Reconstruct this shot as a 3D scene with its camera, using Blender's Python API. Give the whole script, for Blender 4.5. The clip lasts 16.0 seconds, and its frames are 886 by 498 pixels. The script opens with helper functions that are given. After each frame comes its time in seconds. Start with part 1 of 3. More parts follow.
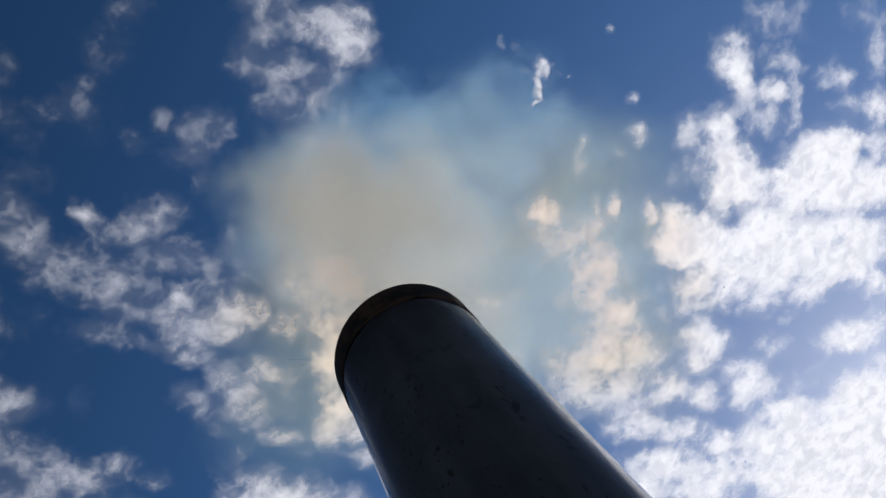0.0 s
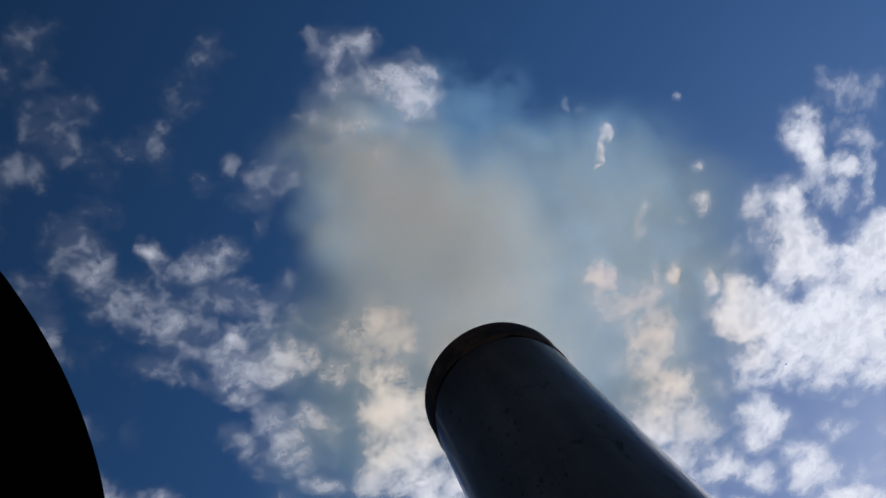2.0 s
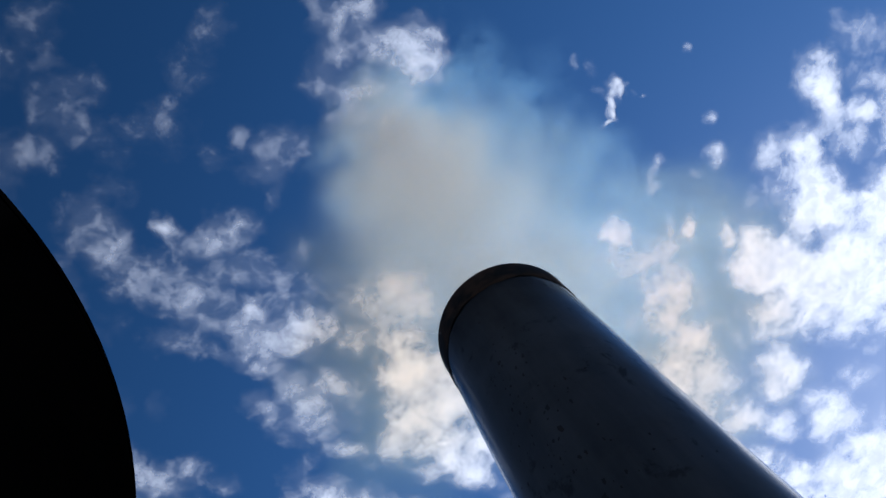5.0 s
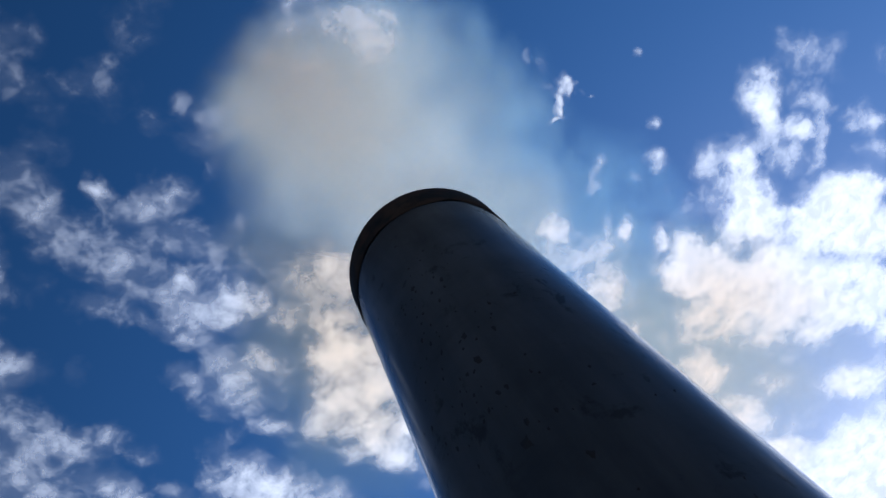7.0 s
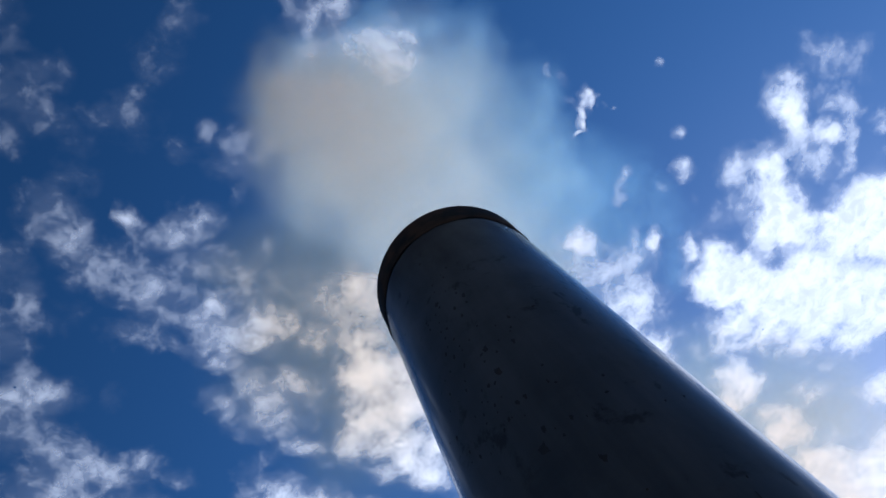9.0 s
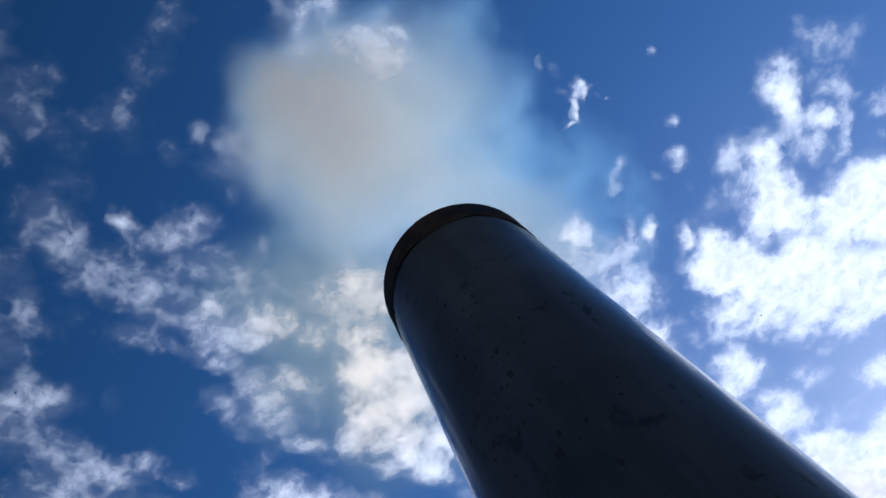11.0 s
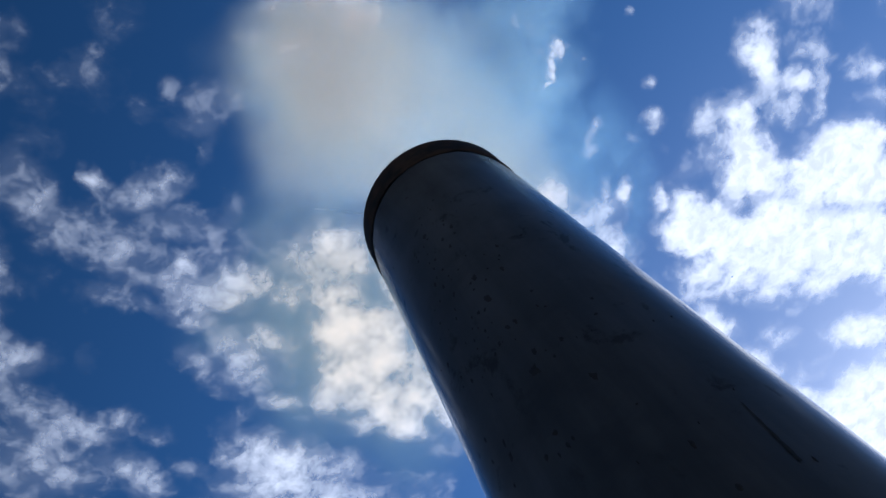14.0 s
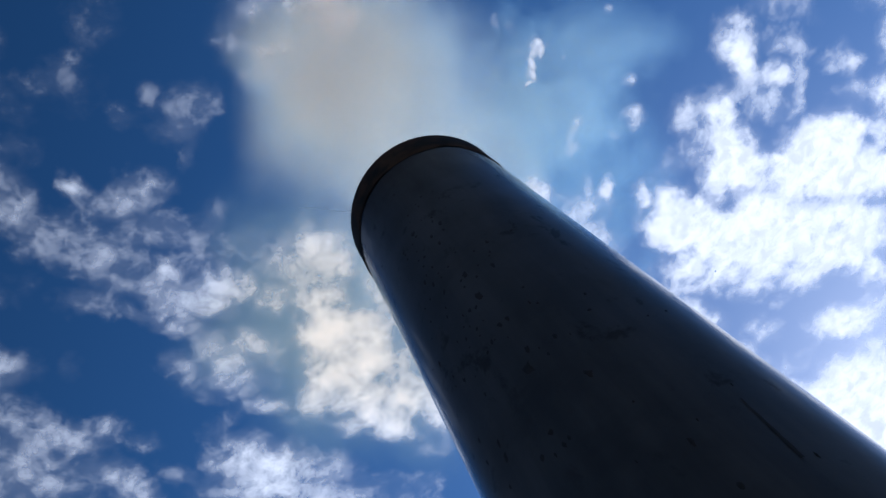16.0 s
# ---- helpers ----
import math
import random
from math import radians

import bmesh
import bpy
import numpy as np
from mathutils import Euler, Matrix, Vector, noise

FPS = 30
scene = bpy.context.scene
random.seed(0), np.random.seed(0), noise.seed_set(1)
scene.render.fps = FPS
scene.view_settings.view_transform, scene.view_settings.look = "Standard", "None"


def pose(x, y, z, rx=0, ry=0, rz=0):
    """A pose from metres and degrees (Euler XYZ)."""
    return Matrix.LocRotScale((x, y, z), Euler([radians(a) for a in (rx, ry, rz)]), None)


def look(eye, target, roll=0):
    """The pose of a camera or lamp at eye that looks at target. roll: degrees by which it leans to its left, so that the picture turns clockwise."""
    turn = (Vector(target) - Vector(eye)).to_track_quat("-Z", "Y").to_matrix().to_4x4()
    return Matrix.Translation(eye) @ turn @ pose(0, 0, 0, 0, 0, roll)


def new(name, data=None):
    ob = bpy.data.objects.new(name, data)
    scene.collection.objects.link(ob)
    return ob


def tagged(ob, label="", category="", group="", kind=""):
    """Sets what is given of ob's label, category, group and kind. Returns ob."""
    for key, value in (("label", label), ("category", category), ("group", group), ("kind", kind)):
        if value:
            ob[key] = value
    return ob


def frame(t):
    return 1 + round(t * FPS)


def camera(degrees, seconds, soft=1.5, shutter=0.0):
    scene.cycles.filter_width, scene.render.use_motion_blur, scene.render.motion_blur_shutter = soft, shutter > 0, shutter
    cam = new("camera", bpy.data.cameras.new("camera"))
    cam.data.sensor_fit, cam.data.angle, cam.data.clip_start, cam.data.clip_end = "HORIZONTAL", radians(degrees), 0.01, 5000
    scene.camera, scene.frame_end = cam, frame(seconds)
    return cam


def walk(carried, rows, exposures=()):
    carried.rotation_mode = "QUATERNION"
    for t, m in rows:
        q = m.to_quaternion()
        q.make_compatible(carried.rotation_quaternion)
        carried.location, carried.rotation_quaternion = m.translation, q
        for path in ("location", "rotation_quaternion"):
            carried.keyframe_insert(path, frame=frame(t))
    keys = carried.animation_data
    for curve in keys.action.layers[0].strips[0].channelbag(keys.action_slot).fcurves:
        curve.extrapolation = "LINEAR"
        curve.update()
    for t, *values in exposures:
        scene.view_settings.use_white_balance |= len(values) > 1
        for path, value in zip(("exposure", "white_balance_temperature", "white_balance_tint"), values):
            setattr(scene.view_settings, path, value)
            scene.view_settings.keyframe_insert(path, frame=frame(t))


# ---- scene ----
cam = camera(58.5, 16.0)
PATH = [
    (0.0, -0.0000, -0.7467, 1.5000, 164.385, 17.208, 30.302),
    (0.5, -0.0045, -0.7678, 1.4949, 163.762, 16.786, 29.500),
    (1.0, -0.0040, -0.7625, 1.4870, 164.697, 16.554, 30.019),
    (1.5, -0.0419, -0.7768, 1.4793, 167.420, 14.779, 29.273),
    (2.0, -0.0816, -0.7731, 1.4793, 167.522, 12.222, 27.965),
    (2.5, -0.1044, -0.7670, 1.4884, 165.914, 11.914, 28.792),
    (3.0, -0.1104, -0.7637, 1.4930, 165.763, 12.062, 29.849),
    (3.5, -0.1080, -0.7542, 1.4812, 165.544, 12.072, 30.151),
    (5.8, -0.0662, -0.7480, 1.4321, 163.976, 11.327, 30.510),
    (6.0, -0.0801, -0.7185, 1.4684, 161.986, 12.404, 27.174),
    (6.5, -0.0788, -0.5875, 1.5850, 159.749, 14.780, 23.166),
    (7.0, -0.0830, -0.5655, 1.6180, 162.334, 14.102, 25.170),
    (7.5, -0.0655, -0.5738, 1.5840, 163.403, 13.659, 27.404),
    (8.0, -0.0720, -0.5821, 1.5619, 163.582, 12.681, 27.585),
    (8.5, -0.0713, -0.5810, 1.5694, 163.642, 12.530, 27.424),
    (9.0, -0.0717, -0.5815, 1.5746, 163.808, 12.461, 27.562),
    (11.5, -0.0718, -0.5987, 1.5841, 162.884, 12.971, 29.064),
    (12.0, -0.0777, -0.5904, 1.5740, 161.636, 12.701, 27.729),
    (12.5, -0.0851, -0.5842, 1.5609, 160.870, 13.425, 27.764),
    (13.0, -0.0906, -0.5722, 1.5747, 160.238, 13.490, 27.663),
    (13.5, -0.0873, -0.5716, 1.5727, 159.953, 13.703, 27.869),
    (14.0, -0.0853, -0.5722, 1.5703, 159.815, 13.952, 28.127),
    (14.5, -0.0899, -0.5815, 1.5583, 159.619, 14.624, 27.597),
    (15.0, -0.0903, -0.5813, 1.5586, 159.551, 14.510, 27.545),
    (15.5, -0.0915, -0.5806, 1.5598, 159.693, 14.518, 27.532),
    (16.0, -0.0848, -0.5676, 1.5853, 159.699, 15.117, 28.873),
]
EXPOSURES = [(0.0, 0.10, 5970, 10), (0.5, -0.11, 5920, 10), (1.0, -0.14, 5870, 10), (1.5, -0.18, 5790, 10), (2.0, -0.12, 5720, 10), (2.5, -0.02, 5620, 10), (3.5, 0.22, 5390, 10), (6.0, 0.29, 5200, 10), (7.0, 0.33, 5150, 10), (9.0, 0.31, 5050, 10), (12.5, 0.31, 5100, 10), (16.0, 0.29, 5200, 10)]
walk(cam, [(t, pose(x, y, z, rx, ry, rz)) for t, x, y, z, rx, ry, rz in PATH], EXPOSURES)
scene.cycles.transparent_max_bounces = 64

# ---- sky and sun ----
SUN_AZIMUTH, SUN_ELEVATION = radians(31.0), radians(31.0)
SUN_WAY = Vector((math.sin(SUN_AZIMUTH) * math.cos(SUN_ELEVATION), math.cos(SUN_AZIMUTH) * math.cos(SUN_ELEVATION), math.sin(SUN_ELEVATION)))


def make_sky():
    world = bpy.data.worlds.new("sky")
    scene.world = world
    world.use_nodes = True
    nodes, links = world.node_tree.nodes, world.node_tree.links
    nodes.clear()
    sky = nodes.new("ShaderNodeTexSky")
    sky.sky_type, sky.sun_disc = "NISHITA", False
    sky.sun_elevation, sky.sun_rotation = SUN_ELEVATION, SUN_AZIMUTH
    sky.altitude, sky.air_density, sky.dust_density, sky.ozone_density = 300, 1.0, 0.6, 3.0
    tone = nodes.new("ShaderNodeHueSaturation")
    tone.inputs["Hue"].default_value, tone.inputs["Saturation"].default_value = 0.500, 1.2
    back = nodes.new("ShaderNodeBackground")
    back.inputs["Strength"].default_value = 0.076
    out = nodes.new("ShaderNodeOutputWorld")
    links.new(sky.outputs[0], tone.inputs["Color"])
    # the sky deepens smoothly away from the sun
    way = nodes.new("ShaderNodeTexCoord")
    near = nodes.new("ShaderNodeVectorMath")
    near.operation = "DOT_PRODUCT"
    near.inputs[1].default_value = SUN_WAY
    fall = nodes.new("ShaderNodeMapRange")
    for key, value in (("From Min", 0.15), ("From Max", 0.95), ("To Min", 0.50), ("To Max", 1.05)):
        fall.inputs[key].default_value = value
    deep = nodes.new("ShaderNodeVectorMath")
    deep.operation = "SCALE"
    links.new(way.outputs["Generated"], near.inputs[0])
    links.new(near.outputs["Value"], fall.inputs["Value"])
    links.new(tone.outputs[0], deep.inputs[0])
    links.new(fall.outputs[0], deep.inputs["Scale"])
    links.new(deep.outputs[0], back.inputs["Color"])
    links.new(back.outputs[0], out.inputs["Surface"])


make_sky()
sun_data = bpy.data.lights.new("sun", "SUN")
sun_data.energy, sun_data.angle, sun_data.color = 4.0, radians(0.53), (1.0, 0.89, 0.76)
sun = new("sun", sun_data)
sun.matrix_world = look(SUN_WAY * 50, (0, 0, 0))


# ---- materials ----
class Nodes:
    """A small wrapper that makes a node material."""

    def __init__(self, name):
        self.mat = bpy.data.materials.new(name)
        self.mat.use_nodes = True
        self.tree = self.mat.node_tree
        self.tree.nodes.clear()

    def add(self, kind, values=None, **settings):
        node = self.tree.nodes.new(kind)
        for key, value in settings.items():
            if key == "operation":
                node.operation = value
            elif key == "data_type":
                node.data_type = value
            elif key == "blend_type":
                node.blend_type = value
            elif key == "attribute_name":
                node.attribute_name = value
            elif key == "feature":
                node.feature = value
        for key, value in (values or {}).items():
            if isinstance(value, bpy.types.NodeSocket):
                self.tree.links.new(value, node.inputs[key])
            else:
                node.inputs[key].default_value = value
        return node

    def math(self, operation, a, b=0.0, c=0.0):
        return self.add("ShaderNodeMath", {0: a, 1: b, 2: c}, operation=operation).outputs[0]

    def noise(self, vector, scale, detail=4.0, rough=0.55, distortion=0.0):
        return self.add("ShaderNodeTexNoise", {"Vector": vector, "Scale": scale, "Detail": detail, "Roughness": rough, "Distortion": distortion}).outputs[0]

    def ramp(self, value, low, high, a=0.0, b=1.0):
        node = self.add("ShaderNodeMapRange", {"Value": value, "From Min": low, "From Max": high, "To Min": a, "To Max": b})
        node.interpolation_type = "SMOOTHSTEP"
        return node.outputs[0]

    def mix(self, factor, a, b):
        node = self.tree.nodes.new("ShaderNodeMix")
        node.data_type = "RGBA"
        for socket, value in ((node.inputs[0], factor), (node.inputs[6], a), (node.inputs[7], b)):
            if isinstance(value, bpy.types.NodeSocket):
                self.tree.links.new(value, socket)
            else:
                socket.default_value = value
        return node.outputs[2]

    def bump(self, height, strength, distance):
        return self.add("ShaderNodeBump", {"Height": height, "Strength": strength, "Distance": distance}).outputs[0]

    def coords(self, scale=(1, 1, 1)):
        place = self.add("ShaderNodeTexCoord").outputs["Object"]
        return self.add("ShaderNodeMapping", {"Vector": place, "Scale": scale}).outputs[0]

    def done(self, shader):
        out = self.add("ShaderNodeOutputMaterial")
        self.tree.links.new(shader, out.inputs["Surface"])
        return self.mat


def principled(n, **values):
    names = {"color": "Base Color", "rough": "Roughness", "metal": "Metallic", "normal": "Normal", "coat": "Coat Weight", "coat_rough": "Coat Roughness", "coat_ior": "Coat IOR", "gloss": "Specular IOR Level", "ior": "IOR"}
    return n.add("ShaderNodeBsdfPrincipled", {names[k]: v for k, v in values.items()}).outputs[0]


def painted_steel():
    n = Nodes("dark_blue_painted_steel")
    place, long = n.coords(), n.coords((1, 1, 0.12))
    streaks = n.noise(long, 22, 5, 0.6)
    blotch = n.noise(place, 9, 4, 0.6)
    fine = n.noise(place, 160, 3, 0.6)
    color = n.mix(n.ramp(streaks, 0.35, 0.7), (0.019, 0.018, 0.018, 1), (0.044, 0.041, 0.041, 1))
    color = n.mix(n.ramp(blotch, 0.52, 0.75, 0, 0.6), color, (0.011, 0.011, 0.013, 1))
    rough = n.ramp(n.math("ADD", n.math("MULTIPLY", blotch, 0.7), n.math("MULTIPLY", streaks, 0.3)), 0.3, 0.7, 0.50, 0.62)
    # soot smudges
    smudge = n.math("MULTIPLY", n.ramp(n.noise(n.coords((1, 1, 0.55)), 34, 6, 0.65, 0.4), 0.56, 0.68), n.ramp(n.noise(place, 7, 3), 0.42, 0.60))
    color = n.mix(n.math("MULTIPLY", smudge, 0.85), color, (0.004, 0.004, 0.004, 1))
    rough = n.math("ADD", rough, n.math("MULTIPLY", smudge, 0.15))
    # soot that has run down from the mouth
    height = n.add("ShaderNodeSeparateXYZ", {0: place}).outputs["Z"]
    run = n.math("ADD", height, n.math("MULTIPLY", n.math("SUBTRACT", n.noise(long, 14, 5, 0.6), 0.5), 0.35))
    stain = n.ramp(run, 2.55, 2.95, 0.0, 0.7)
    color = n.mix(stain, color, (0.006, 0.005, 0.006, 1))
    rough = n.math("ADD", rough, n.math("MULTIPLY", stain, 0.2))
    waves = n.math("ADD", n.math("MULTIPLY", n.noise(long, 9, 2, 0.5), 1.0), n.math("MULTIPLY", n.noise(place, 5, 2, 0.5), 0.6))
    normal = n.bump(n.math("ADD", waves, n.math("MULTIPLY", fine, 0.03)), 0.25, 0.012)
    # the enamel mirrors the sky at grazing angles
    edge = n.ramp(n.add("ShaderNodeLayerWeight", {"Blend": 0.5}).outputs["Facing"], 0.62, 0.94)
    edge = n.math("MULTIPLY", edge, n.math("SUBTRACT", 1.0, stain))
    return n.done(principled(n, color=color, rough=rough, normal=normal, coat=edge, coat_rough=0.13, coat_ior=1.65, ior=1.42, gloss=n.math("SUBTRACT", 0.5, n.math("MULTIPLY", stain, 0.5))))


def sooty_band():
    n = Nodes("sooty_burnt_steel")
    place = n.coords()
    blotch = n.noise(place, 16, 5, 0.6)
    color = n.mix(n.ramp(blotch, 0.4, 0.65), (0.004, 0.0035, 0.0035, 1), (0.046, 0.028, 0.020, 1))
    normal = n.bump(n.noise(place, 90, 4, 0.6), 0.4, 0.002)
    return n.done(principled(n, color=color, rough=n.ramp(blotch, 0.3, 0.7, 0.6, 0.9), normal=normal, gloss=0.10))


def soot(name="soot", color=(0.008, 0.007, 0.007, 1)):
    n = Nodes(name)
    place = n.coords()
    tint = n.mix(n.ramp(n.noise(place, 30, 4), 0.4, 0.7), color, tuple(min(1, c * 2.2) for c in color))
    return n.done(principled(n, color=tint, rough=0.85, normal=n.bump(n.noise(place, 200, 3), 0.4, 0.001)))


def black_steel():
    n = Nodes("matt_black_steel")
    blotch = n.noise(n.coords(), 6, 5, 0.6)
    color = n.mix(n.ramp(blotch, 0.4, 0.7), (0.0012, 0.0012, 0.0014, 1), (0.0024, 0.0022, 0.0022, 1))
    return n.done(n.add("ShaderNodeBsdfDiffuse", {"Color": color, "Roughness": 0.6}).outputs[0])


def ground_cover():
    n = Nodes("dry_grass_and_earth")
    place = n.coords()
    patch = n.noise(place, 0.6, 5, 0.6)
    blades = n.noise(place, 45, 4, 0.7)
    # never in view; these colours are raised to bounce light onto the pipe
    color = n.mix(n.ramp(blades, 0.35, 0.7), (0.16, 0.15, 0.10, 1), (0.30, 0.28, 0.21, 1))
    color = n.mix(n.ramp(patch, 0.5, 0.68), color, (0.34, 0.30, 0.24, 1))
    return n.done(principled(n, color=color, rough=0.9, normal=n.bump(blades, 0.7, 0.03)))


def silk():
    n = Nodes("spider_silk")
    tint = n.mix(n.noise(n.coords(), 60), (0.60, 0.58, 0.55, 1), (0.8, 0.78, 0.75, 1))
    return n.done(principled(n, color=tint, rough=0.4))


def cloud_vapour():
    """Water vapour: lets the sun through, whatever its slope, and lets the sky show where it is thin."""
    n = Nodes("cloud_vapour")
    thick = n.add("ShaderNodeAttribute", attribute_name="thickness").outputs["Fac"]
    place = n.coords()
    lumps = n.noise(place, 0.022, 8, 0.60, 0.25)
    billows = n.noise(place, 0.008, 3, 0.5, 0.4)
    grain = n.math("ADD", n.math("MULTIPLY", n.math("SUBTRACT", lumps, 0.5), 1.0), n.math("MULTIPLY", n.math("SUBTRACT", billows, 0.5), 0.35))
    body = n.math("ADD", thick, n.math("MULTIPLY", grain, 1.8))
    cover = n.math("MULTIPLY", n.ramp(body, 0.06, 1.05), n.ramp(thick, 0.25, 0.95, 0.31, 1.0))
    cover = n.math("MULTIPLY", cover, n.ramp(thick, 0.0, 0.22))
    cover = n.math("MAXIMUM", cover, n.ramp(n.math("ADD", thick, n.math("MULTIPLY", grain, 0.5)), 0.0, 0.7, 0.0, 0.10))
    # self-shade of the thick middles, mottled by noise and put into their colour
    core_shade = n.math("MULTIPLY", n.ramp(body, 0.5, 1.2), n.ramp(n.noise(place, 0.026, 7, 0.58, 0.4), 0.40, 0.64))
    passing = n.mix(core_shade, (0.98, 0.98, 0.98, 1), (0.74, 0.75, 0.79, 1))
    ways = -2.6 * Vector((0, 0, 1)) - SUN_WAY
    even = n.add("ShaderNodeCombineXYZ", {0: ways.normalized().x, 1: ways.normalized().y, 2: ways.normalized().z}).outputs[0]
    through_light = n.add("ShaderNodeBsdfTranslucent", {"Color": passing, "Normal": even}).outputs[0]
    back = n.add("ShaderNodeBsdfDiffuse", {"Color": (0.9, 0.9, 0.9, 1), "Normal": even}).outputs[0]
    lit = n.add("ShaderNodeMixShader", {0: 0.06, 1: through_light, 2: back}).outputs[0]
    clear = n.add("ShaderNodeBsdfTransparent").outputs[0]
    return n.done(n.add("ShaderNodeMixShader", {0: cover, 1: clear, 2: lit}).outputs[0])


def smoke_haze(name, strength, taken, given, torn=0.9, size=1.5):
    """Fine wood smoke: takes more blue than red out of the light behind it and scatters it on, alike in all directions."""
    n = Nodes(name)
    dense = n.add("ShaderNodeAttribute", attribute_name="haze").outputs["Fac"]
    place = n.coords()
    wisps = n.math("ADD", n.math("MULTIPLY", n.noise(place, size, 5, 0.5, 0.7), 0.65), n.math("MULTIPLY", n.noise(place, size * 2.9, 4, 0.5, 0.9), 0.35))
    ragged = n.math("ADD", dense, n.math("MULTIPLY", n.math("SUBTRACT", n.ramp(wisps, 0.32, 0.68), 0.5), torn))
    amount = n.math("MULTIPLY", n.ramp(ragged, 0.0, 1.0), n.ramp(dense, 0.0, 0.45))
    amount = n.math("MULTIPLY", amount, strength)
    take = n.add("ShaderNodeCombineColor", {0: n.math("MULTIPLY", amount, taken[0]), 1: n.math("MULTIPLY", amount, taken[1]), 2: n.math("MULTIPLY", amount, taken[2])}).outputs[0]
    keep = n.add("ShaderNodeInvert", {"Fac": 1.0, "Color": take}).outputs[0]
    white = n.tree.nodes.new("ShaderNodeVectorMath")
    white.operation = "MULTIPLY"
    white.inputs[1].default_value = given
    n.tree.links.new(take, white.inputs[0])
    glow = white.outputs[0]
    clear = n.add("ShaderNodeBsdfTransparent", {"Color": keep}).outputs[0]
    even = n.add("ShaderNodeCombineXYZ", {0: -SUN_WAY.x, 1: -SUN_WAY.y, 2: -SUN_WAY.z}).outputs[0]
    front = n.add("ShaderNodeBsdfDiffuse", {"Color": glow, "Normal": even}).outputs[0]
    behind = n.add("ShaderNodeBsdfTranslucent", {"Color": glow, "Normal": even}).outputs[0]
    spread = n.add("ShaderNodeMixShader", {0: 0.75, 1: front, 2: behind}).outputs[0]
    return n.done(n.add("ShaderNodeAddShader", {0: clear, 1: spread}).outputs[0])


PAINT, BAND, SOOT, BLACK, GRASS, SILK, VAPOUR = painted_steel(), sooty_band(), soot(), black_steel(), ground_cover(), silk(), cloud_vapour()
RUST = soot("rust_spot", (0.009, 0.006, 0.005, 1))


# ---- mesh helpers ----
def part(name, bm, material, parent=None, label="", smooth=True):
    data = bpy.data.meshes.new(name)
    bmesh.ops.recalc_face_normals(bm, faces=bm.faces)
    bm.to_mesh(data)
    bm.free()
    data.materials.append(material)
    for face in data.polygons:
        face.use_smooth = smooth
    ob = new(name, data)
    ob.parent = parent
    return tagged(ob, label) if label else ob


def turned(profile, segments=96, closed=False):
    """A body of revolution about z from (radius, height) pairs."""
    bm = bmesh.new()
    rings = []
    for r, z in profile:
        if r < 1e-6:
            rings.append([bm.verts.new((0, 0, z))])
        else:
            rings.append([bm.verts.new((r * math.cos(2 * math.pi * k / segments), r * math.sin(2 * math.pi * k / segments), z)) for k in range(segments)])
    pairs = list(zip(rings, rings[1:])) + ([(rings[-1], rings[0])] if closed else [])
    for a, b in pairs:
        for k in range(segments):
            j = (k + 1) % segments
            loop = [a[k % len(a)], a[j % len(a)], b[j % len(b)], b[k % len(b)]]
            bm.faces.new(list(dict.fromkeys(loop)))
    return bm


def hashed(ix, iy, seed):
    h = (ix.astype(np.int64) * 374761393 + iy.astype(np.int64) * 668265263 + seed * 1442695041) & 0xFFFFFFFF
    h = ((h ^ (h >> 13)) * 1274126177) & 0xFFFFFFFF
    return ((h ^ (h >> 16)) & 0xFFFF) / 65535.0


def field_noise(x, y, scale, octaves=5, seed=1):
    """Value noise in 0 to 1 over arrays."""
    total, amp, norm = np.zeros_like(x), 1.0, 0.0
    for k in range(octaves):
        u, v = x * 2 ** k / scale + 17.3 * k, y * 2 ** k / scale - 9.1 * k
        iu, iv = np.floor(u), np.floor(v)
        fu, fv = u - iu, v - iv
        fu, fv = fu * fu * (3 - 2 * fu), fv * fv * (3 - 2 * fv)
        a, b = hashed(iu, iv, seed + k), hashed(iu + 1, iv, seed + k)
        c, d = hashed(iu, iv + 1, seed + k), hashed(iu + 1, iv + 1, seed + k)
        total += amp * ((a * (1 - fu) + b * fu) * (1 - fv) + (c * (1 - fu) + d * fu) * fv)
        norm += amp
        amp *= 0.55
    return total / norm


# ---- ground ----
def make_ground():
    bm = bmesh.new()
    steps = [-4500, -1200, -300, -80, -25, -10, -5, -3, -2, -1, 0, 1, 2, 3, 5, 10, 25, 80, 300, 1200, 4500]
    grid = [[bm.verts.new((x, y, 0.0 if max(abs(x), abs(y)) < 4 else -0.002 * abs(math.sin(x * 1.7) * math.cos(y * 1.3)))) for x in steps] for y in steps]
    for a, b in zip(grid, grid[1:]):
        for k in range(len(steps) - 1):
            bm.faces.new((a[k], a[k + 1], b[k + 1], b[k]))
    return tagged(part("ground", bm, GRASS), "unseen dry grass and bare earth, made pale to brighten the pipe", "ground", kind="structure")


make_ground()

# ---- the smoking pipe ----
PIPE_R, PIPE_TOP, BAND_H = 0.15, 2.959, 0.088


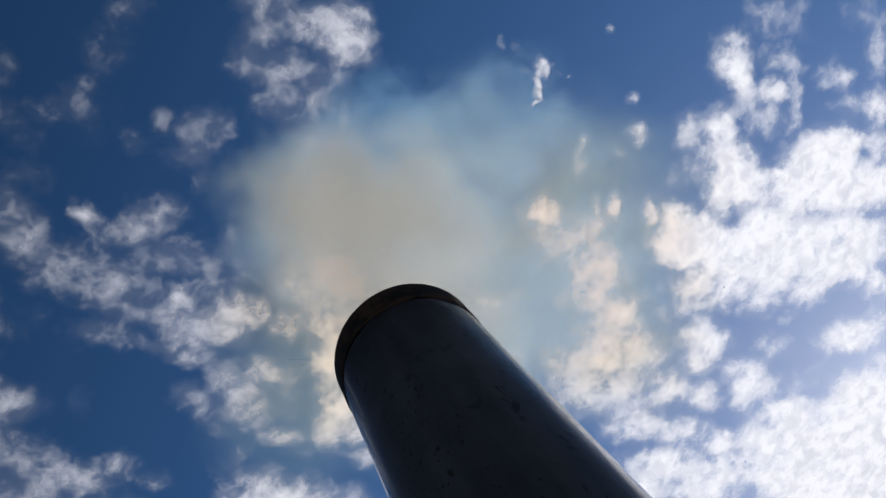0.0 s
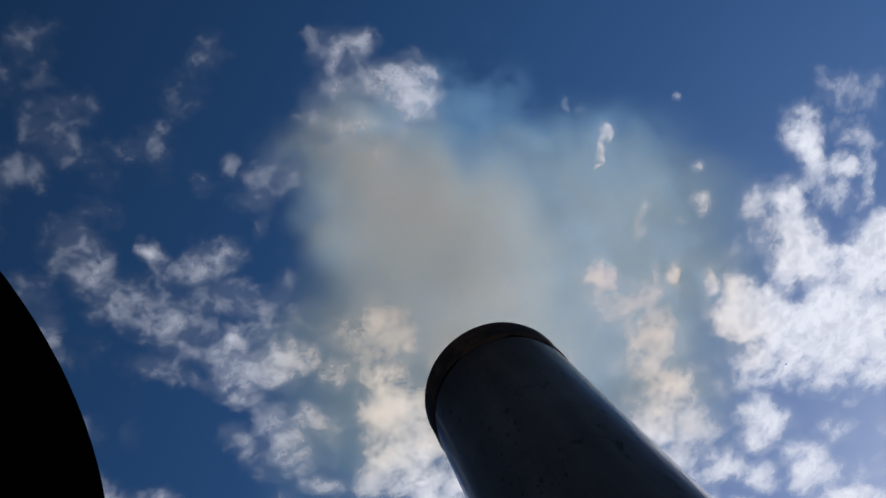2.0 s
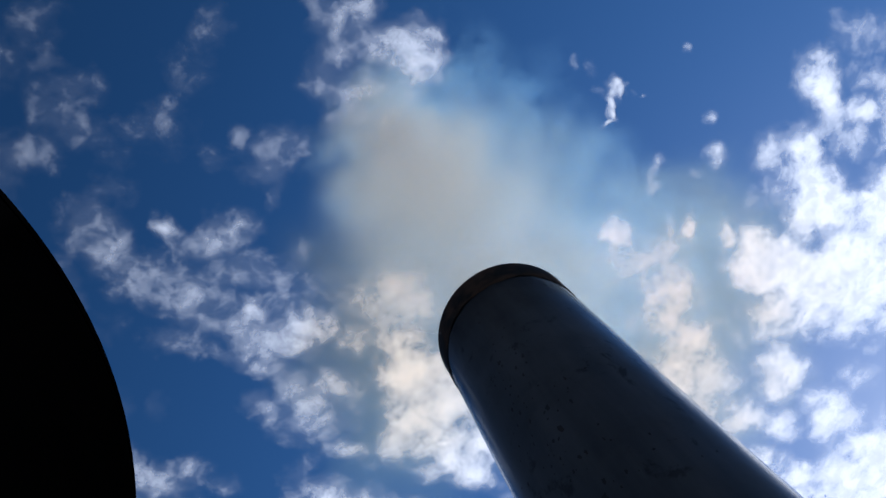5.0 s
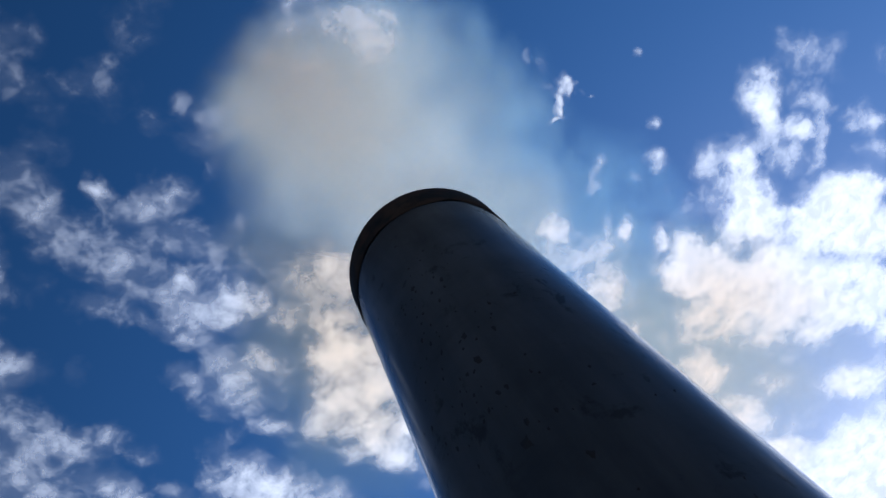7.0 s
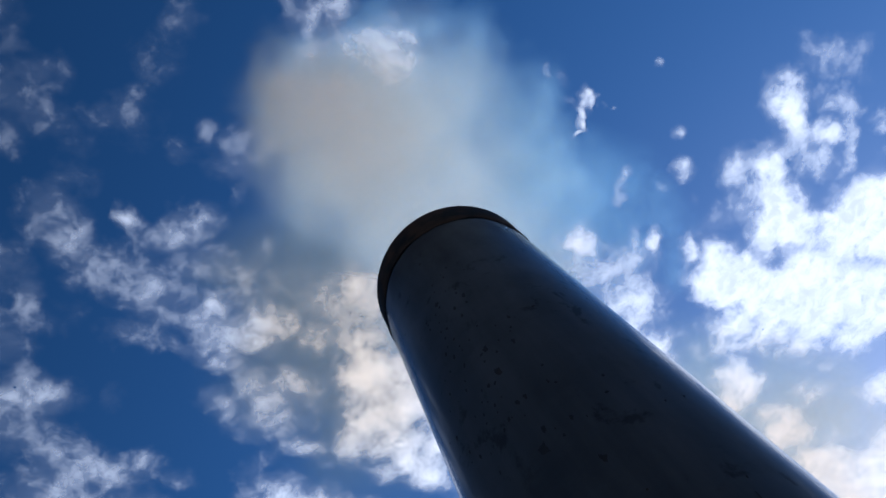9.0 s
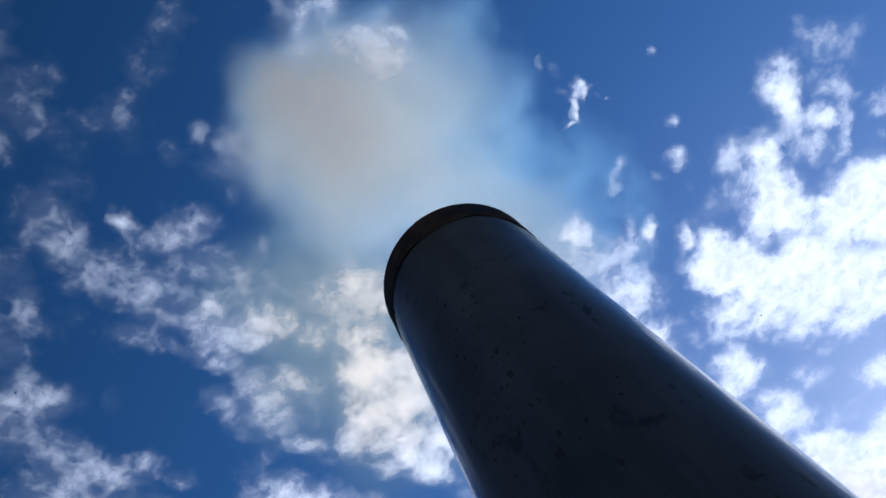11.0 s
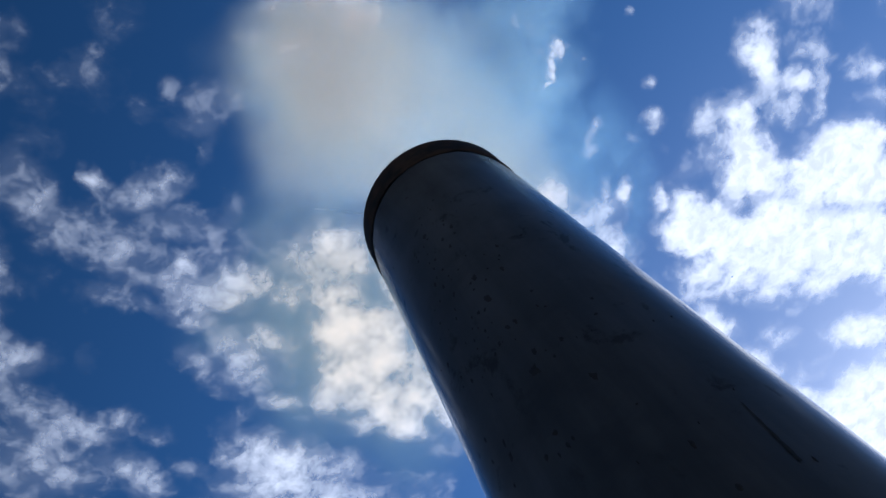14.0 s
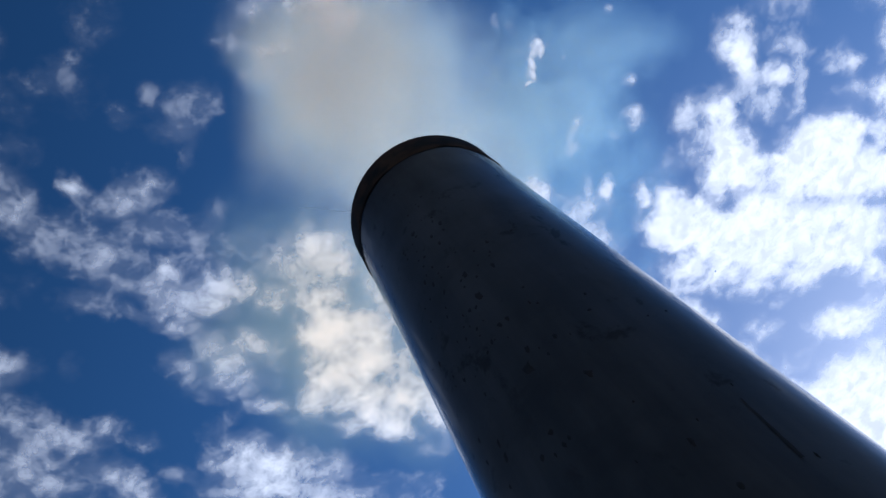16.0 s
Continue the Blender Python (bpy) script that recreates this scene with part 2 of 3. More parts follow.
def make_pipe():
    pipe = tagged(new("chimney_pipe"), "tall dark blue painted steel chimney pipe, sooty at its smoking mouth", "chimney pipe")
    body = part("pipe_body", turned([(PIPE_R - 0.006, 0.0), (PIPE_R, 0.004), (PIPE_R, 0.012), (PIPE_R, 0.6), (PIPE_R, 1.2), (PIPE_R, 1.8), (PIPE_R, 2.4), (PIPE_R, PIPE_TOP - BAND_H - 0.012), (PIPE_R, PIPE_TOP - BAND_H - 0.004), (PIPE_R, PIPE_TOP - BAND_H),
                                     (PIPE_R - 0.004, PIPE_TOP - BAND_H + 0.001), (PIPE_R - 0.005, PIPE_TOP - 0.03), (PIPE_R - 0.006, 0.0)], 128), PAINT, pipe)
    # the burnt band with its uneven lower edge and rolled lip
    bm = bmesh.new()
    segs, rows = 160, []
    for k in range(segs):
        a = 2 * math.pi * k / segs
        dip = 0.020 * noise.noise((math.cos(a) * 2.3, math.sin(a) * 2.3, 0.7)) + 0.008 * noise.noise((math.cos(a) * 9, math.sin(a) * 9, 3.1))
        low = PIPE_TOP - BAND_H + dip
        column = []
        for r, z in ((PIPE_R + 0.0005, low), (PIPE_R + 0.0022, low + 0.003), (PIPE_R + 0.0022, PIPE_TOP - 0.012), (PIPE_R + 0.0032, PIPE_TOP - 0.006), (PIPE_R + 0.0020, PIPE_TOP - 0.001),
                     (PIPE_R - 0.0015, PIPE_TOP), (PIPE_R - 0.0060, PIPE_TOP - 0.004), (PIPE_R - 0.0070, PIPE_TOP - 0.02), (PIPE_R - 0.0070, PIPE_TOP - 0.25)):
            column.append(bm.verts.new((r * math.cos(a), r * math.sin(a), z)))
        rows.append(column)
    for k in range(segs):
        a, b = rows[k], rows[(k + 1) % segs]
        for j in range(len(a) - 1):
            bm.faces.new((a[j], b[j], b[j + 1], a[j + 1]))
    part("burnt_band", bm, BAND, pipe, "sooty brown-black band round the mouth")
    # blisters and soot specks on the paint
    rng = random.Random(5)
    spots = [(-104.3, 2.40, 0.006), (-105.0, 2.34, 0.008), (-112.9, 2.602, 0.006), (-106.8, 2.18, 0.008), (-97.6, 2.559, 0.006), (-140.2, 2.344, 0.004), (-133.4, 2.136, 0.006),
             (-113.4, 2.097, 0.006), (-108.0, 2.767, 0.005), (-119.2, 2.449, 0.005), (-105.5, 2.268, 0.005), (-92.4, 2.12, 0.006)]
    for _ in range(54):
        spots.append((rng.gauss(-112, 10), rng.uniform(2.25, 2.68), rng.uniform(0.0015, 0.0042)))
    for _ in range(70):
        spots.append((rng.gauss(-112, 24), rng.uniform(1.75, 2.45), rng.uniform(0.0012, 0.0042)))
    for angle, z, size in spots:
        bm = bmesh.new()
        size *= 0.72
        long = size * rng.uniform(1.3, 3.0)
        middle = bm.verts.new((0, 0, 0.0012))
        ring = []
        for k in range(9):
            a = 2 * math.pi * k / 9
            w = rng.uniform(0.55, 1.3)
            ring.append(bm.verts.new((size * w * math.cos(a), long * w * math.sin(a), -0.0004)))
        for k in range(9):
            bm.faces.new((middle, ring[k], ring[(k + 1) % 9]))
        blister = part("paint_blister", bm, RUST if rng.random() < 0.4 else SOOT, body)
        r = radians(angle)
        out, up = Vector((math.cos(r), math.sin(r), 0)), Vector((0, 0, 1))
        blister.matrix_basis = Matrix.Translation((PIPE_R * out.x, PIPE_R * out.y, z)) @ Matrix((up.cross(out), up, out)).transposed().to_4x4()
    # a long dark scratch
    bm = bmesh.new()
    rows = []
    for k in range(13):
        s = k / 12
        a, z = radians(-62.5 - 1.8 * s), 2.02 - 0.075 * s
        half = 0.0016 * (0.35 + 0.65 * s) * (1 + 0.3 * math.sin(k * 2.1)) / PIPE_R
        rows.append([bm.verts.new(((PIPE_R + 0.0006) * math.cos(a + d), (PIPE_R + 0.0006) * math.sin(a + d), z)) for d in (-half, half)])
    for a, b in zip(rows, rows[1:]):
        bm.faces.new((a[0], a[1], b[1], b[0]))
    part("scratch", bm, SOOT, body, "long dark scratch in the paint")
    return pipe


make_pipe()


def make_thread():
    """A loose strand of silk that blows from the mouth."""
    bm = bmesh.new()
    points = [Vector((-0.1195, -0.1150 + 0.003 * math.sin(5 * s), 2.882)).lerp(Vector((-0.190, -0.172, 2.878)), s) + Vector((0, 0, 0.006 * math.sin(3.1 * s))) for s in [k / 16 for k in range(17)]]
    rings = []
    for p in points:
        rings.append([bm.verts.new(p + Vector((0, 0.00022 * math.cos(a), 0.00022 * math.sin(a)))) for a in (0, 2.1, 4.2)])
    for a, b in zip(rings, rings[1:]):
        for k in range(3):
            bm.faces.new((a[k], a[(k + 1) % 3], b[(k + 1) % 3], b[k]))
    return tagged(part("spider_thread", bm, SILK), "fine pale strand of spider silk blowing from the pipe's mouth", "thread")


make_thread()

# ---- the black tank beside the camera ----
TANK_X, TANK_Y, TANK_R, TANK_SHOULDER, TANK_RISE = -0.6285, -0.7412, 0.3577, 1.9576, 0.120


def make_tank():
    tank = tagged(new("steel_tank"), "round black steel tank with a shallow domed head", "tank")
    tank.matrix_basis = pose(TANK_X, TANK_Y, 0)
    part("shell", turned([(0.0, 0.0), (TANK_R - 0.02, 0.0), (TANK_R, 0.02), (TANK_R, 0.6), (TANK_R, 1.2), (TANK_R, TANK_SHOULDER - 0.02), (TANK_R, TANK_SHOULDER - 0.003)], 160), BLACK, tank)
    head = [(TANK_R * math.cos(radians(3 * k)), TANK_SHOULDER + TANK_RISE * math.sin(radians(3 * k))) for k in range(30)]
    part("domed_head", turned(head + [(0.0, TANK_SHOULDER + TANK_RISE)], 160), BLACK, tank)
    return tank


make_tank()

# ---- clouds: one layer, broken into separate clouds ----
LAYER = 1500.0
# each clump: x, y, long half-width, short half-width, turn in degrees, thickness
BANK_TOP = [
    (940, 613, 44, 37, 67, 0.85), (929, 660, 39, 26, 38, 0.90), (941, 701, 31, 23, 45, 0.70), (923, 733, 38, 29, 50, 0.60), (1040, 684, 44, 23, 47, 0.55), (1072, 720, 29, 19, 39, 0.50),
    (1003, 743, 43, 24, 35, 0.80), (1053, 758, 31, 17, 102, 0.60), (954, 793, 47, 29, 20, 0.65), (1027, 821, 34, 17, 130, 0.60), (1062, 594, 64, 20, 52, 0.34), (1115, 604, 30, 16, 175, 0.38),
    (1031, 603, 25, 11, 32, 0.34), (1173, 804, 29, 24, 22, 0.70), (1123, 795, 19, 11, 19, 0.50), (1148, 891, 43, 26, 97, 0.35),
]
BANK_EAST = [
    (847, 745, 42, 34, 65, 1.00), (774, 698, 31, 28, 116, 0.70), (753, 708, 16, 10, 36, 0.50), (786, 752, 35, 22, 38, 0.60), (753, 783, 50, 28, 179, 0.50), (698, 794, 49, 21, 177, 0.40),
    (828, 798, 40, 25, 38, 0.80), (841, 866, 71, 52, 47, 1.10), (795, 891, 51, 33, 41, 0.90), (848, 931, 42, 23, 38, 0.90), (1051, 962, 77, 57, 36, 1.20), (958, 967, 69, 48, 38, 1.20),
    (1045, 1036, 94, 48, 37, 1.10), (1122, 958, 32, 23, 48, 1.00), (932, 906, 27, 13, 35, 0.80),
]
BANK_MIDDLE = [
    (664, 864, 42, 34, 64, 0.90), (627, 902, 47, 36, 51, 1.00), (691, 928, 51, 41, 64, 1.10), (621, 954, 45, 20, 52, 0.90), (607, 821, 23, 17, 98, 0.60), (729, 967, 49, 34, 45, 0.90),
    (792, 1007, 63, 35, 38, 1.00), (698, 1012, 49, 31, 41, 0.90), (859, 1033, 65, 43, 44, 1.00), (946, 1104, 73, 44, 41, 1.00), (1040, 1163, 71, 49, 50, 1.00), (756, 1065, 70, 36, 38, 0.95),
    (858, 1131, 72, 36, 38, 0.95), (960, 1214, 75, 37, 38, 0.95), (1031, 1278, 53, 36, 52, 0.90),
]
BANK_EDGE = [
    (629, 1033, 47, 28, 31, 0.80), (599, 1072, 36, 25, 46, 0.60), (681, 1100, 64, 31, 38, 0.80), (781, 1175, 72, 29, 36, 0.80), (886, 1244, 56, 27, 29, 0.75), (618, 1144, 46, 23, 62, 0.55),
    (827, 1276, 27, 15, 20, 0.50), (528, 1000, 21, 16, 90, 0.30), (773, 931, 31, 25, 62, 0.50), (913, 1011, 61, 27, 35, 0.80),
]
PATCH_SUNWARD = [
    (608, 1184, 62, 42, 49, 0.90), (565, 1224, 43, 28, 49, 0.80), (570, 1137, 23, 19, 66, 0.60), (753, 1316, 42, 25, 46, 0.60), (670, 1362, 77, 39, 63, 0.90), (625, 1384, 39, 30, 78, 0.80),
    (771, 1471, 40, 24, 29, 0.50), (832, 1459, 42, 17, 4, 0.35), (961, 1441, 78, 35, 33, 1.00), (900, 1428, 30, 22, 8, 0.60), (1044, 1446, 40, 28, 25, 0.70), (1010, 1568, 36, 20, 47, 0.60),
]
SHEET_SUNWARD = [
    (943, 1617, 97, 53, 28, 1.10), (874, 1645, 90, 42, 44, 1.10), (715, 1517, 84, 40, 44, 1.00), (628, 1548, 71, 49, 57, 1.00), (741, 1641, 107, 57, 48, 1.10), (861, 1785, 138, 87, 55, 1.30),
    (659, 1701, 126, 59, 46, 1.10), (763, 1835, 172, 61, 44, 1.20), (574, 1586, 51, 28, 48, 0.70), (886, 1942, 129, 86, 66, 1.30), (1113, 1883, 247, 147, 54, 1.20), (1080, 2258, 368, 197, 54, 1.20),
    (1222, 1549, 143, 77, 45, 0.90), (726, 2038, 294, 89, 45, 1.20), (1321, 1248, 150, 113, 75, 0.80), (437, 1773, 168, 67, 46, 0.80),
]
# added out of view, for the pipe's right rim to mirror as a bright edge
UNSEEN_EAST = [
    (1234, 1699, 149, 80, 46, 1.00), (1369, 1462, 127, 87, 55, 0.90), (1383, 1169, 101, 77, 66, 0.80), (1380, 957, 59, 47, 75, 0.60),
]
BANK_FAR = [
    (1057, 590, 49, 30, 35, 0.55), (1162, 794, 33, 25, 46, 0.60), (1274, 810, 47, 22, 107, 0.60), (1231, 927, 41, 33, 74, 0.85), (1274, 716, 52, 27, 50, 0.40), (1161, 883, 39, 18, 35, 0.55),
    (1206, 1022, 41, 32, 86, 0.75), (1133, 959, 63, 24, 35, 0.85), (1031, 956, 82, 45, 38, 0.90), (1151, 1101, 68, 48, 49, 1.00), (1120, 771, 17, 11, 38, 0.45), (1086, 1228, 83, 51, 44, 0.90),
    (1072, 1344, 52, 27, 42, 0.80),
]
BANK_FILL = [
    (730, 1008, 58, 29, 45, 0.90), (819, 1060, 65, 31, 28, 0.92), (908, 1126, 73, 29, 48, 0.90), (736, 1098, 61, 29, 26, 0.85), (834, 1167, 75, 25, 44, 0.85), (936, 1242, 71, 27, 27, 0.85),
    (660, 1032, 44, 23, 54, 0.85), (1010, 1209, 62, 31, 38, 0.90), (667, 963, 37, 27, 11, 0.95), (731, 921, 34, 22, 60, 0.70), (845, 984, 47, 25, 52, 0.85), (732, 1177, 49, 16, 48, 0.50),
]
VEILED_BANK = [
    (407, 672, 35, 24, 48, 0.78), (353, 717, 42, 32, 44, 0.50), (405, 776, 52, 33, 40, 0.56), (451, 864, 60, 41, 44, 0.85), (404, 895, 54, 34, 42, 0.75), (443, 990, 57, 43, 51, 0.85),
    (377, 1043, 83, 55, 46, 0.81), (460, 1107, 52, 42, 69, 0.75), (284, 1006, 60, 35, 43, 0.62), (547, 751, 27, 17, 124, 0.75), (507, 739, 25, 12, 115, 0.50), (617, 814, 21, 17, 100, 0.75),
    (539, 1044, 30, 18, 90, 0.44), (217, 790, 47, 33, 43, 0.50), (202, 926, 26, 22, 77, 0.50),
]
VEILED_LOW = [
    (285, 1096, 69, 50, 51, 0.72), (367, 1160, 72, 50, 51, 0.74), (464, 1237, 52, 37, 53, 0.79), (533, 1311, 47, 32, 52, 0.79), (351, 1260, 73, 38, 44, 0.84), (443, 1355, 69, 33, 44, 0.86),
    (517, 1466, 56, 28, 45, 0.86), (378, 1420, 109, 40, 43, 0.91), (500, 1544, 81, 35, 44, 0.91), (288, 1424, 76, 40, 47, 0.84), (424, 1552, 98, 41, 45, 0.91),
]
HOOKED = [
    (541, 406, 14, 11, 35, 0.77), (556, 422, 13, 11, 135, 0.73), (524, 425, 15, 10, 118, 0.77), (510, 449, 16, 10, 121, 0.77), (489, 465, 14, 7, 8, 0.73), (505, 398, 13, 5, 56, 0.43),
    (581, 444, 8, 3, 21, 0.52),
]
VEILED_EDGE = [
    (453, 777, 64, 29, 52, 0.62), (480, 848, 35, 29, 69, 0.62), (459, 715, 31, 15, 24, 0.50), (516, 713, 20, 13, 108, 0.56), (539, 759, 25, 18, 122, 0.75), (399, 663, 34, 29, 53, 0.75),
    (494, 765, 40, 23, 36, 0.62), (408, 719, 39, 25, 37, 0.50),
]
TUFTS = [
    (686, 567, 17, 15, 53, 0.57), (664, 645, 23, 20, 57, 0.72), (615, 647, 12, 10, 58, 0.35), (545, 600, 29, 12, 129, 0.57), (520, 630, 12, 9, 8, 0.39), (699, 422, 11, 9, 38, 0.46),
    (495, 317, 8, 7, 110, 0.29), (519, 348, 15, 9, 113, 0.23), (672, 713, 12, 10, 79, 0.28),
]
CROWN = [
    (150, 27, 43, 22, 11, 0.51), (187, 94, 52, 30, 39, 0.63), (246, 140, 33, 30, 144, 0.73), (218, 166, 43, 23, 40, 0.68), (280, 178, 15, 11, 31, 0.51), (112, 68, 33, 26, 27, 0.46),
    (58, 95, 33, 29, 128, 0.40), (101, 144, 44, 31, 30, 0.46), (101, 205, 58, 32, 21, 0.44), (50, 187, 30, 29, 170, 0.34), (159, 191, 39, 23, 31, 0.41), (253, 97, 25, 22, 27, 0.49),
    (198, 26, 29, 14, 29, 0.46), (136, -9, 24, 18, 27, 0.37), (119, 279, 59, 39, 32, 0.41), (-96, 164, 42, 29, 143, 0.46),
]
WISPS = [
    (-50, 169, 19, 17, 26, 0.40), (-124, 105, 18, 13, 127, 0.24), (-143, 179, 24, 15, 31, 0.24), (-130, 225, 25, 11, 133, 0.30), (-185, 116, 19, 18, 175, 0.22), (-68, -82, 32, 22, 147, 0.25),
    (-131, -40, 35, 27, 130, 0.15), (-242, 2, 38, 21, 175, 0.26), (-330, -174, 17, 15, 1, 0.36), (-318, -226, 35, 30, 157, 0.20), (-320, -119, 38, 25, 27, 0.25), (-375, -107, 35, 28, 138, 0.25),
    (-369, -69, 34, 31, 2, 0.25), (-449, -60, 29, 25, 15, 0.36), (-338, -33, 34, 22, 28, 0.20),
]
FAINT = [
    (-315, -1, 29, 26, 148, 0.15), (-286, -239, 28, 16, 26, 0.16), (-222, 32, 32, 27, 133, 0.13), (-427, -226, 52, 37, 23, 0.25), (-518, -80, 45, 39, 14, 0.30), (-630, -9, 55, 50, 4, 0.30),
]
DIAGONAL = [
    (-440, 104, 38, 38, 112, 0.39), (-446, 150, 34, 26, 133, 0.43), (-431, 62, 29, 18, 27, 0.27), (-374, 61, 33, 22, 26, 0.21), (-331, 177, 23, 19, 38, 0.54), (-257, 241, 47, 27, 13, 0.54),
    (-311, 233, 35, 24, 29, 0.43), (-425, 226, 44, 29, 57, 0.45), (-462, 228, 23, 20, 22, 0.37), (-389, 275, 42, 35, 77, 0.48), (-359, 320, 46, 36, 29, 0.48), (-268, 311, 47, 25, 31, 0.45),
    (-231, 348, 43, 25, 32, 0.45), (-170, 359, 27, 19, 155, 0.32), (-296, 381, 23, 23, 146, 0.64),
]
DIAGONAL_LUMPS = [
    (-293, 404, 29, 21, 32, 0.54), (-236, 413, 38, 26, 33, 0.45), (-228, 481, 50, 31, 34, 0.64), (-195, 510, 26, 24, 41, 0.64), (-266, 500, 35, 27, 35, 0.59), (-325, 453, 38, 36, 34, 0.54),
    (-340, 401, 38, 25, 59, 0.43), (-437, 379, 47, 21, 45, 0.39), (-472, 350, 24, 21, 67, 0.32), (-399, 433, 30, 13, 58, 0.39), (-343, 499, 50, 19, 52, 0.54), (-139, 503, 36, 18, 179, 0.43),
    (-168, 415, 25, 20, 144, 0.32), (-385, 358, 30, 25, 30, 0.37),
]
DIAGONAL_LOW = [
    (-317, 622, 48, 45, 65, 0.55), (-251, 622, 41, 25, 36, 0.60), (-393, 586, 37, 19, 71, 0.46), (-317, 686, 41, 21, 36, 0.50), (-389, 651, 37, 16, 60, 0.36), (-226, 670, 40, 21, 137, 0.40),
    (-313, 564, 31, 14, 23, 0.36), (-397, 552, 18, 15, 37, 0.40), (-306, 756, 38, 16, 37, 0.60), (-412, 740, 38, 21, 166, 0.30), (-548, 792, 34, 17, 64, 0.36), (-564, 675, 23, 17, 39, 0.32),
    (-558, 463, 23, 14, 126, 0.20), (-286, 815, 17, 12, 42, 0.30),
]
BEHIND_PIPE = [
    (-169, 564, 32, 27, 137, 0.58), (-133, 451, 31, 26, 35, 0.38), (-103, 498, 26, 24, 110, 0.45), (-42, 516, 50, 43, 39, 0.74), (-98, 544, 36, 27, 36, 0.58), (-25, 577, 37, 34, 100, 0.67),
    (-91, 623, 58, 34, 35, 0.77), (-94, 698, 66, 41, 37, 0.86), (-146, 693, 43, 34, 41, 0.77), (-34, 738, 53, 36, 114, 0.77), (-93, 794, 81, 56, 40, 0.86), (-166, 776, 52, 47, 64, 0.82),
    (-223, 802, 37, 27, 114, 0.67),
]
BEHIND_LOW = [
    (-140, 878, 63, 49, 46, 0.85), (-126, 957, 63, 35, 62, 0.81), (-51, 925, 55, 47, 95, 0.81), (-198, 905, 29, 24, 49, 0.57), (-73, 1078, 31, 22, 46, 0.48), (44, 697, 65, 48, 112, 0.66),
    (-14, 994, 56, 39, 109, 0.76),
]
WEST_LOW = [
    (-661, 384, 45, 32, 32, 0.50), (-664, 339, 26, 23, 138, 0.45), (-712, 452, 46, 27, 35, 0.36), (-693, 528, 58, 34, 51, 0.45), (-658, 585, 49, 28, 51, 0.50), (-604, 600, 34, 21, 37, 0.50),
    (-756, 545, 57, 35, 36, 0.45), (-721, 619, 48, 29, 37, 0.38), (-643, 712, 53, 28, 65, 0.54), (-635, 761, 31, 25, 43, 0.54), (-811, 584, 47, 24, 37, 0.36), (-568, 213, 31, 17, 129, 0.36),
    (-518, 272, 31, 17, 128, 0.12), (-579, 258, 27, 20, 28, 0.14),
]
WEST_EDGE = [
    (-740, 382, 63, 56, 43, 0.45), (-658, 251, 49, 40, 131, 0.36), (-567, 137, 40, 36, 18, 0.30), (-777, 614, 89, 44, 43, 0.50), (-570, 225, 32, 18, 129, 0.40),
]
NORTH_LOW = [
    (-420, 828, 54, 38, 41, 0.67), (-472, 824, 31, 27, 110, 0.50), (-373, 889, 56, 45, 47, 0.72), (-316, 960, 63, 32, 40, 0.63), (-419, 918, 80, 26, 38, 0.67), (-273, 1011, 30, 25, 54, 0.42),
    (-222, 1078, 50, 21, 39, 0.35), (-142, 1152, 38, 21, 42, 0.35), (-404, 1012, 138, 53, 39, 0.67), (-521, 857, 22, 19, 63, 0.42), (-266, 1159, 103, 55, 42, 0.50),
]
GAPS = [
    (932, 873, 32, 17, 35, 0.70), (788, 938, 39, 13, 19, 0.75), (980, 897, 29, 17, 143, 0.55), (979, 1100, 30, 9, 50, 0.35), (871, 1000, 21, 8, 34, 0.30), (789, 805, 18, 11, 104, 0.35),
    (730, 1008, 22, 8, 51, 0.30), (822, 1075, 21, 7, 34, 0.30), (680, 821, 20, 10, 35, 0.40), (-176, 619, 46, 12, 45, 0.50), (927, 831, 17, 10, 37, 0.30),
]
CLOUDS = [
    (BANK_TOP, "bright white cloud tower with a lumpy edge"),
    (BANK_EAST, "bright white broken cloud bank in blue sky"),
    (BANK_MIDDLE, "bright white mottled cloud bank near the sun"),
    (BANK_EDGE, "torn lower edge of the white cloud bank"),
    (PATCH_SUNWARD, "loose white cloud patches below the bright bank"),
    (SHEET_SUNWARD, "glaring white cloud sheet close to the sun"),
    (VEILED_BANK, "ragged cloud bank tinted tan through the smoke"),
    (VEILED_LOW, "lumpy cream cloud seen through thin smoke"),
    (VEILED_EDGE, "thin white cloud wisps beside the pipe"),
    (BANK_FAR, "white cloud bank reaching far to the east"),
    (BANK_FILL, "close-packed white cloud puffs in the bright bank"),
    (UNSEEN_EAST, "unseen white cloud sheet added in the east to brighten the pipe's rim"),
    (HOOKED, "small hook-shaped white cloud wisp"),
    (TUFTS, "scattered small white cloud tufts in blue sky"),
    (CROWN, "soft grey-white cloud above the smoke"),
    (WISPS, "torn thin grey cloud wisps"),
    (FAINT, "very thin grey cloud veil in dark blue sky"),
    (DIAGONAL, "long grey-white mottled cloud band"),
    (DIAGONAL_LUMPS, "lumpy grey-white cloud band with torn edges"),
    (DIAGONAL_LOW, "separate lumpy grey-white cloud"),
    (BEHIND_PIPE, "thick cream-white cloud behind the pipe"),
    (BEHIND_LOW, "lower puffs of the cream-white cloud"),
    (WEST_LOW, "low grey-white cloud heap in deep blue sky"),
    (WEST_EDGE, "ragged grey cloud at the edge of the heap"),
    (NORTH_LOW, "bright puffy white cloud heap"),
]


